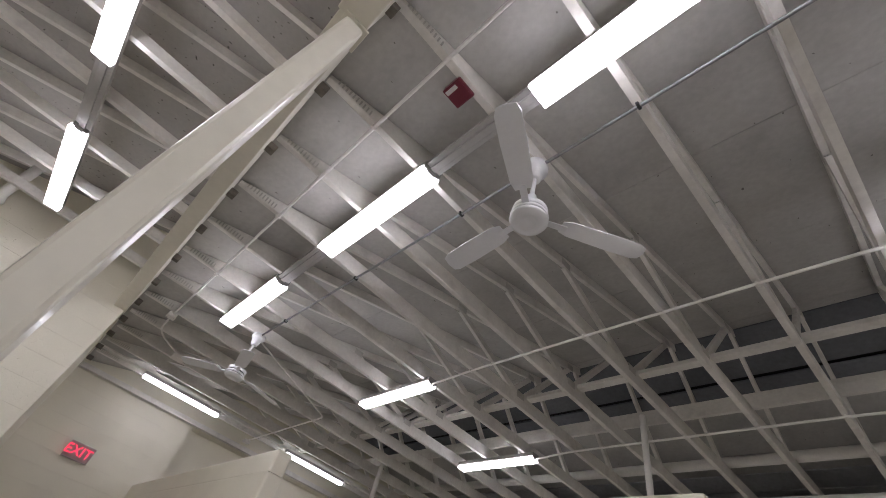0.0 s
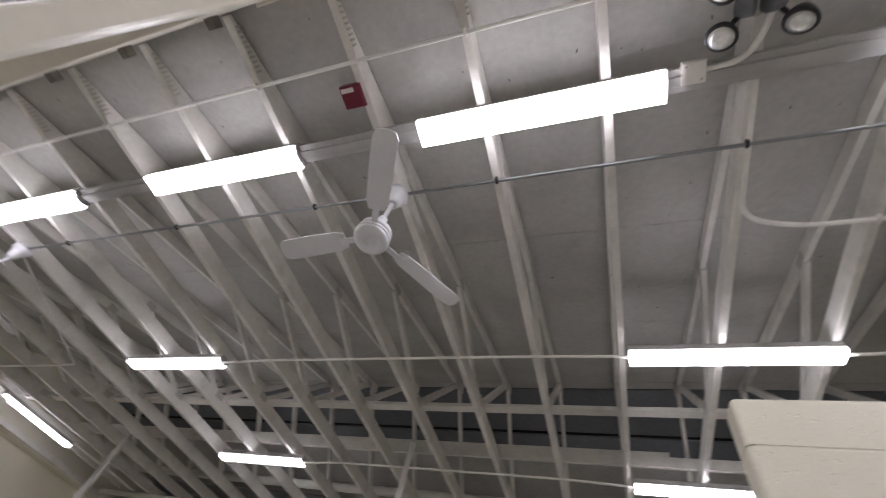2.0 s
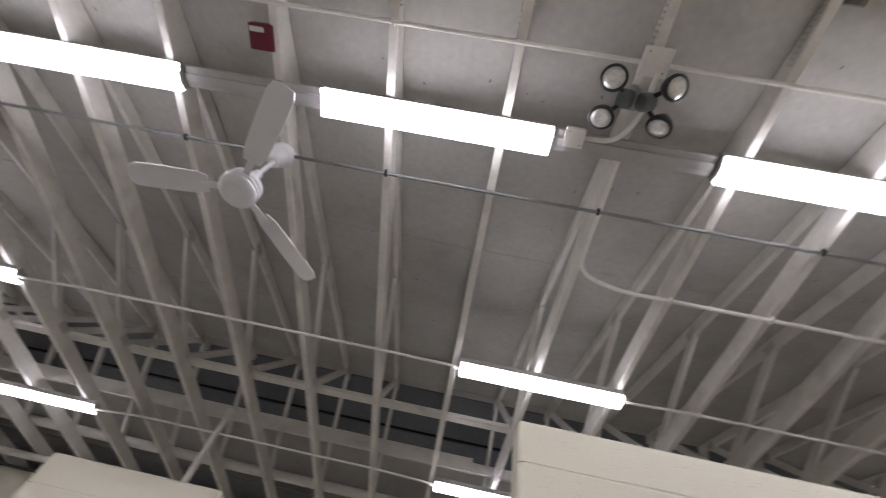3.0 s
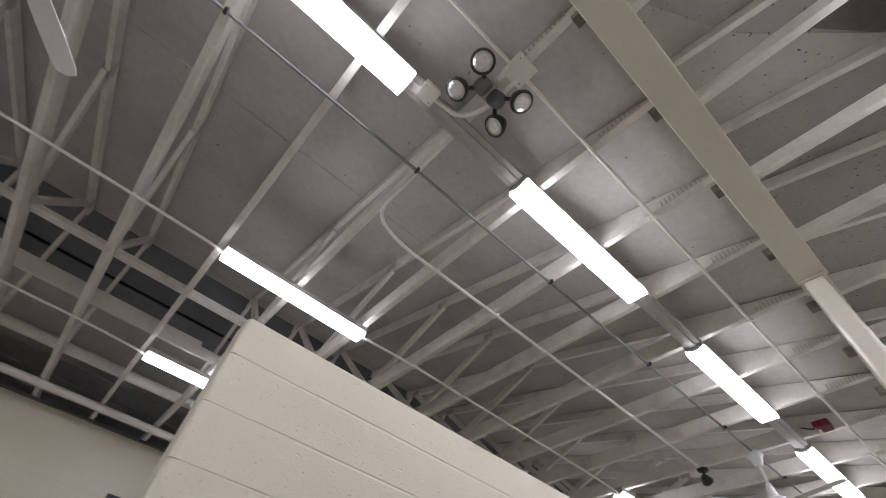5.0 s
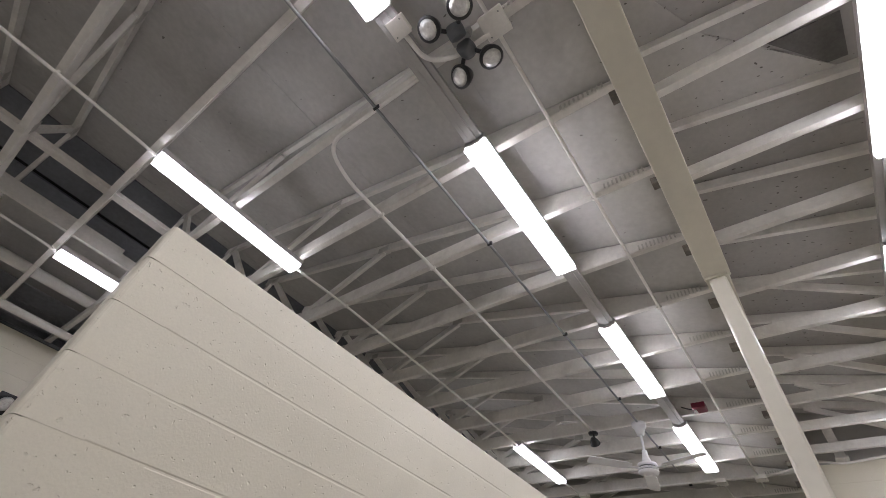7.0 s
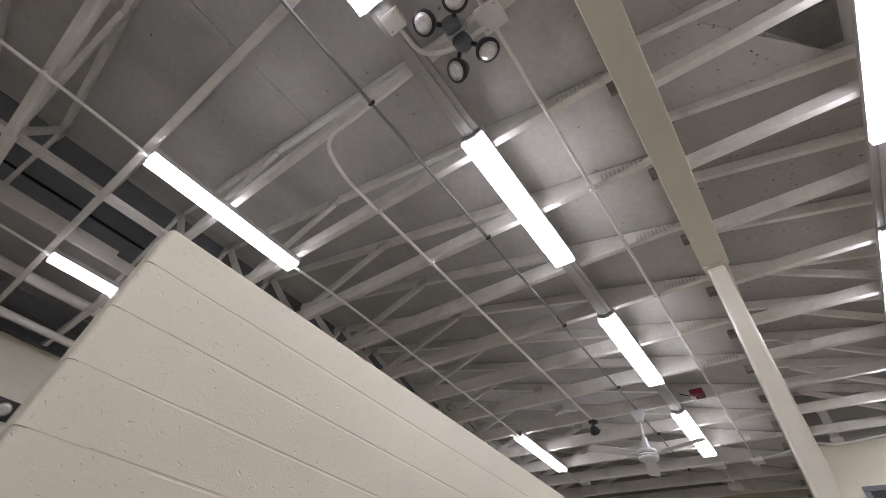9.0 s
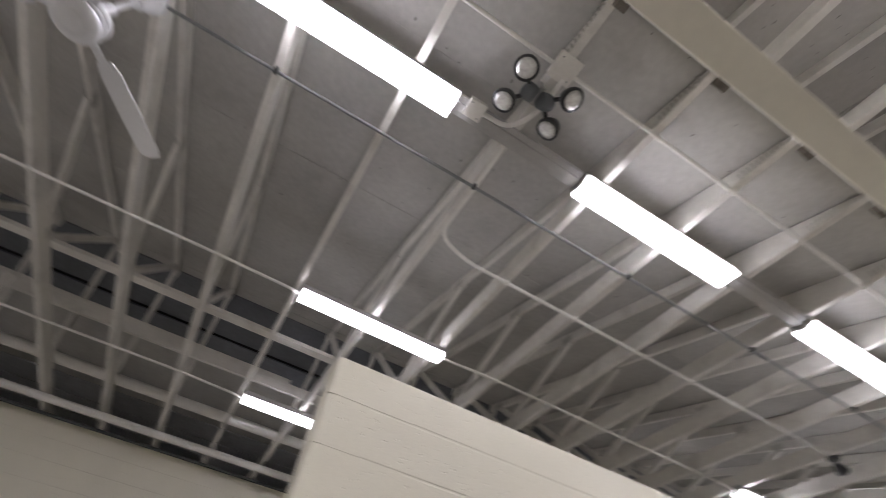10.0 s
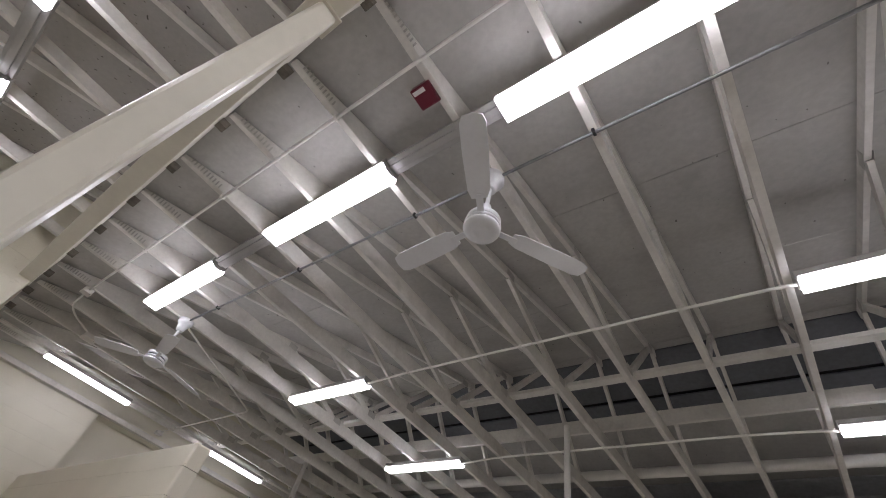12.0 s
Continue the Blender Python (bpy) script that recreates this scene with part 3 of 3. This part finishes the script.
# ---- ceiling fans ----
def make_fan():
    f = thing("ceiling_fan", pose(0, 0, 0), "white enamelled ceiling fan with three blades", "ceiling fan", "ceiling fans")
    part("canopy", lathe(B(), [(0.026, -0.13), (0.036, -0.127), (0.044, -0.095), (0.055, -0.055), (0.066, -0.048), (0.072, -0.040), (0.073, 0.0)]), WHITE, f)
    part("downrod", lathe(B(), [(0.013, -0.373), (0.013, -0.12)], 16), WHITE, f)
    part("coupling", lathe(B(), [(0.045, -0.413), (0.042, -0.383), (0.030, -0.343), (0.026, -0.293), (0.02, -0.285)]), WHITE, f)
    part("motor_top", lathe(B(), [(0.088, -0.448), (0.094, -0.438), (0.092, -0.421), (0.07, -0.411), (0.03, -0.407)], 40), WHITE, f)
    part("motor_band", lathe(B(), [(0.080, -0.465), (0.080, -0.448)], 40), GREYBOX, f, "dark grey ventilation band")
    part("motor_ring", lathe(B(), [(0.092, -0.481), (0.098, -0.476), (0.098, -0.470), (0.092, -0.465)], 40), WHITE, f)
    part("motor_band", lathe(B(), [(0.083, -0.491), (0.083, -0.481)], 40), GREYBOX, f, "dark grey ventilation band")
    part("motor_bottom", lathe(B(), [(0.025, -0.524), (0.03, -0.519), (0.048, -0.519), (0.052, -0.523), (0.072, -0.520), (0.092, -0.509), (0.098, -0.497), (0.095, -0.491)], 40), WHITE, f)
    for i in range(3):
        m = Matrix.Rotation(radians(120 * i + 57), 4, 'Z')
        bm = B()
        iron = B()
        box(iron, 0.075, 0.20, -0.018, 0.018, -0.475, -0.468, 0.002, m)
        prof = [(0.17, 0.040), (0.22, 0.056), (0.42, 0.062), (0.565, 0.060), (0.60, 0.046), (0.61, 0.0)]
        outline = [(x, w) for x, w in prof] + [(x, -w) for x, w in reversed(prof[:-1])]
        tilt = Matrix.Rotation(radians(9), 4, 'X')
        lo = [bm.verts.new(m @ (Matrix.Translation((0, 0, -0.465)) @ (tilt @ Vector((x, w, 0))))) for x, w in outline]
        hi = [bm.verts.new(m @ (Matrix.Translation((0, 0, -0.459)) @ (tilt @ Vector((x, w, 0))))) for x, w in outline]
        bm.faces.new(lo)
        bm.faces.new(list(reversed(hi)))
        for a in range(len(lo)):
            b = (a + 1) % len(lo)
            bm.faces.new((lo[a], lo[b], hi[b], hi[a]))
        part("blade_iron", iron, WHITE, part("blade", bm, WHITE, f))
    return f


fan = make_fan()
fan.matrix_basis = pose(-0.455, 1.55, CHORD)
copy_thing(fan, pose(-4.08, 1.54, CHORD, 0, 0, 50))
copy_thing(fan, pose(5.64, 1.565, CHORD, 0, 0, 75))


# ---- emergency lamp heads ----
def head_parts(t, m, r=0.055):
    """One round lamp head that looks along its own -z."""
    shell = part("lamp_head", lathe(B(), [(0.02, 0.07), (r * 0.55, 0.062), (r * 0.9, 0.03), (r * 1.10, 0.0), (r * 1.11, -0.010), (r * 0.90, -0.013)], 24), BLACK, t, at=m)
    part("lens", lathe(B(), [(r * 0.86, -0.0145), (r * 0.5, -0.0165), (r * 0.1, -0.018)], 24), MIRROR, shell, "ribbed silvery lens")


def emergency_unit(x, y, z):
    t = thing("emergency_light", pose(x, y, z), "grey emergency light with four round black lamp heads", "emergency light")
    part("mount", box(B(), -0.015, 0.015, -0.05, 0.05, 0.0, 0.10, 0.003), HOUSING, t)
    for s in (-1, 1):
        part("body", lathe(B(), [(0.034, -0.045), (0.042, -0.04), (0.045, 0.0), (0.042, 0.02)], 24, pose(s * 0.056, 0, 0.0, 0, s * 60, 0)), GREYBOX, t)
        for q in (-1, 1):
            c = Vector((s * 0.135, q * 0.088, -0.045))
            part("arm", tube(B(), [(s * 0.055, q * 0.015, -0.01), (s * 0.095, q * 0.055, -0.02), (c.x - s * 0.01, c.y - q * 0.008, c.z + 0.05)], 0.011, 8), BLACK, t)
            tilt = (q * 14, s * -18, 0) if not (s > 0 and q > 0) else (24, 26, 0)
            head_parts(t, pose(*c, *tilt))
    return t


emergency_unit(1.348, 0.925, 3.775)
conduit([(1.41, 0.80, 3.80), (1.40, 1.0, 3.775), (1.33, 1.14, 3.79), (1.17, 1.15, 3.80)], 0.013, radius=0.12)


def small_spot(name, m, label):
    t = thing(name, m, label, "emergency light", "single emergency lamps")
    part("base", lathe(B(), [(0.05, -0.02), (0.055, 0.0)], 20), BLACK, t)
    part("arm", tube(B(), [(0, 0, -0.01), (0.01, 0, -0.06)], 0.012, 8), BLACK, t)
    head_parts(t, pose(0.02, 0, -0.11, 0, -55, 0), 0.05)
    return t


small_spot("spot_lamp", pose(5.64, 2.07, CHORD - 0.02), "small black emergency lamp hanging under a truss")


def wall_lamp(x, y, z):
    t = thing("wall_emergency_lamp", pose(x, y, z), "black square emergency lamp on the block wall", "emergency light", "wall emergency lamps")
    part("back_box", box(B(), -0.10, 0.10, -0.03, 0.0, -0.10, 0.10, 0.006), BLACK, t)
    head_parts(t, pose(0, -0.075, -0.01, -70, 0, 0), 0.08)
    return t


wall_lamp(1.476, NORTH, 3.14)
wall_lamp(-4.37, NORTH, 3.19)

# ---- red alarm boxes ----
def alarm(x, y, turn=0):
    t = thing("alarm_strobe", pose(x, y, CHORD - 0.02, 0, 0, turn), "red fire alarm box with a pale label", "fire alarm", "fire alarms")
    part("body", box(B(), -0.062, 0.062, -0.062, 0.062, 0.0, 0.055, 0.006), RED, t)
    part("face_plate", box(B(), -0.056, 0.056, -0.056, 0.056, -0.006, 0.0, 0.003), RED, t)
    part("label", box(B(), -0.05, 0.025, -0.05, -0.026, -0.009, -0.006, 0.001), PALE, t, "pale strobe label")
    if turn:
        part("cable", tube(B(), rounded([(-0.03, -0.055, 0.03), (-0.02, -0.11, 0.04), (0.06, -0.15, 0.03)], 0.03), 0.006), BLACK, t, "short dark cable")


alarm(-0.51, 0.93)
alarm(5.54, 0.93, 180)

# ---- exit sign ----
t = thing("exit_sign", pose(WEST, 1.14, 2.80), "exit sign with glowing red letters on a block wall", "exit sign")
part("case", box(B(), 0.0, 0.05, -0.17, 0.17, -0.105, 0.105, 0.006), SIGNFACE, t)
face = part("face", box(B(), 0.05, 0.054, -0.155, 0.155, -0.09, 0.09, 0.002), mat("sign_panel", (0.42, 0.25, 0.26), 0.35, var=0.05), t)
cu = bpy.data.curves.new("letters", 'FONT')
cu.body = "EXIT"
cu.size = 0.17
cu.align_x, cu.align_y = 'CENTER', 'CENTER'
cu.extrude = 0.003
cu.materials.append(EXITRED)
raw = new("letters", cu)
bpy.context.view_layer.update()
lme = bpy.data.meshes.new_from_object(raw)
bpy.data.objects.remove(raw)
lt = new("letters", lme)
lt.parent = face
lt.matrix_basis = pose(0.058, -0.015, 0, 90, 0, 90)
lt["label"] = "glowing red letters"

# ---- pipes ----
def pipe(pts, r, label, radius=0.15):
    t = thing("pipe", pose(0, 0, 0), label, "pipe")
    part("run", tube(B(), rounded(pts, radius), r, 16), CONDUIT, t)
    return t


pipe([(-7.6, 6.22, 3.80), (7.9, 6.22, 3.80)], 0.04, "long off-white painted pipe along the far wall")
pipe([(-7.6, 5.8, 4.035), (7.9, 5.8, 4.035)], 0.055, "thick off-white painted pipe lying on the chords")
pipe([(-1.25, 4.34, 0.0), (-1.25, 4.34, 3.86)], 0.028, "vertical off-white painted pipe from floor to truss")
pipe([(-5.45, 4.5, 0.0), (-5.45, 4.5, 3.86)], 0.035, "vertical off-white painted pipe from floor to truss")
pipe([(-4.52, -1.02, 3.76), (-4.42, -1.02, 3.78), (-4.30, -1.0, 4.12)], 0.045, "off-white painted drain elbow at the wall top", 0.1)

# ---- window on the block wall, trim ----
t = thing("high_window", pose(-4.545, -1.1, 2.9), "high window in a dark frame on the block wall", "window")
part("frame", box(B(), 0.0, 0.03, -0.55, 0.55, -0.3, 0.32, 0.004), GREYBOX, t)
part("pane", box(B(), 0.03, 0.034, -0.50, 0.50, -0.26, 0.27), PALE, t)
tagged(part("trim", box(B(), WEST, WEST + 0.10, 0.36, 9.4, 3.73, 3.80, 0.004), TIMBER), "painted timber ledger along the wall top", "trim", kind="structure")
tagged(part("trim_lamp_board", box(B(), -6.945, -6.855, 0.36, 9.4, 3.845, 3.865), TIMBER), "painted board carrying strip lights", "trim", kind="structure")
t = thing("aisle_window", pose(AISLE, -0.70, 3.0), "high window in a dark frame on the aisle end wall", "window")
for y0, y1, z0, z1 in ((-0.65, 0.65, 0.34, 0.39), (-0.65, 0.65, -0.40, -0.35), (-0.65, -0.60, -0.35, 0.34), (0.60, 0.65, -0.35, 0.34)):
    part("frame", box(B(), -0.03, -0.002, y0, y1, z0, z1, 0.004), GREYBOX, t)
part("pane", box(B(), -0.016, -0.008, -0.60, 0.60, -0.35, 0.34), BLACK, t, "dark glass pane")

t = thing("vanity_light", pose(-1.25, 3.25, 2.28), "lit white lamp box on the block screen wall", "wall light", "lamps on the screen wall")
part("back_plate", box(B(), 0.0, 0.62, -0.02, 0.0, 0.0, 0.11, 0.003), HOUSING, t)
part("diffuser", box(B(), 0.006, 0.614, -0.085, -0.02, 0.002, 0.108, 0.012), SOFT, t, "glowing white diffuser")
# unseen twin on the back of the screen, added to brighten the far wall
copy_thing(t, pose(-0.63, 3.395, 2.28, 0, 0, 180))
tagged(part("trim_north", box(B(), -8.0, EAST, NORTH - 0.03, NORTH + 0.2, CHORD - 0.028, CHORD - 0.002, 0.003), GREYBOX), "dark grey plate on the far wall top", "trim", kind="structure")

# ---- end of the hall: cable, boxes and post ----
conduit([(7.41, 0.72, 3.82), (7.36, 0.46, 3.835), (7.27, 0.15, 3.872), (7.27, -0.04, 3.815), (7.27, -0.58, 3.862), (7.27, -1.5, 3.86)], 0.013, None, "loose off-white cable sagging along the wall top", radius=0.15)
junction_box(8.25, 1.17, 3.785, 0.085)
conduit([(7.42, 1.18, CZ), (8.20, 1.17, CZ)], 0.011)
t = thing("wall_post", pose(7.22, -0.06, 3.836), "short off-white painted timber post on the aisle wall top", "post")
part("post", box(B(), -0.02, 0.02, -0.045, 0.045, 0.02, 0.42, 0.003), TIMBER, t)
part("foot", box(B(), -0.06, 0.18, -0.06, 0.06, 0.0, 0.02, 0.003), TIMBER, t)
tagged(part("trim_east", box(B(), EAST - 0.07, EAST, 0.36, 6.6, 3.70, 3.79, 0.004), TIMBER), "painted timber ledger along the end wall", "trim", kind="structure")

# ---- side aisle deck: plywood patch, and a panel coloured as recess shade ----
bm = B()
pts = [(1.62, 0.22), (2.26, -0.12), (2.80, -0.68), (2.80, 0.22)]
lo = [bm.verts.new((x, y, south_deck(y) - 0.014)) for x, y in pts]
hi = [bm.verts.new((x, y, south_deck(y) - 0.002)) for x, y in pts]
bm.faces.new(lo)
bm.faces.new(list(reversed(hi)))
for i in range(4):
    bm.faces.new((lo[i], lo[(i + 1) % 4], hi[(i + 1) % 4], hi[i]))
tagged(part("ceiling_patch", bm, spots(mat("patch_paint", (0.52, 0.50, 0.47), 0.7, var=0.12, scale=2, fine=30, bump=0.3), (0.05, 0.04, 0.035), 10.0, 0.062)), "off-white plywood patch under the side aisle deck", "roof deck", kind="structure")
# flat panel below the deck; the recess's darkness is only its colour
bm = B()
pts = [(2.48, -0.385), (2.735, -0.615), (2.73, -0.70), (2.455, -0.69)]
lo = [bm.verts.new((x, y, south_deck(y) - 0.010)) for x, y in pts]
hi = [bm.verts.new((x, y, south_deck(y) - 0.002)) for x, y in pts]
bm.faces.new(lo)
bm.faces.new(list(reversed(hi)))
for i in range(4):
    bm.faces.new((lo[i], lo[(i + 1) % 4], hi[(i + 1) % 4], hi[i]))
tagged(part("ceiling_recess_shade", bm, mat("gap_shade", (0.19, 0.183, 0.175), 0.9, var=0.25, scale=5, fine=60, bump=0.4)), "dark flat panel for the shade of a triangular gap in the side aisle deck", "roof deck", kind="structure")
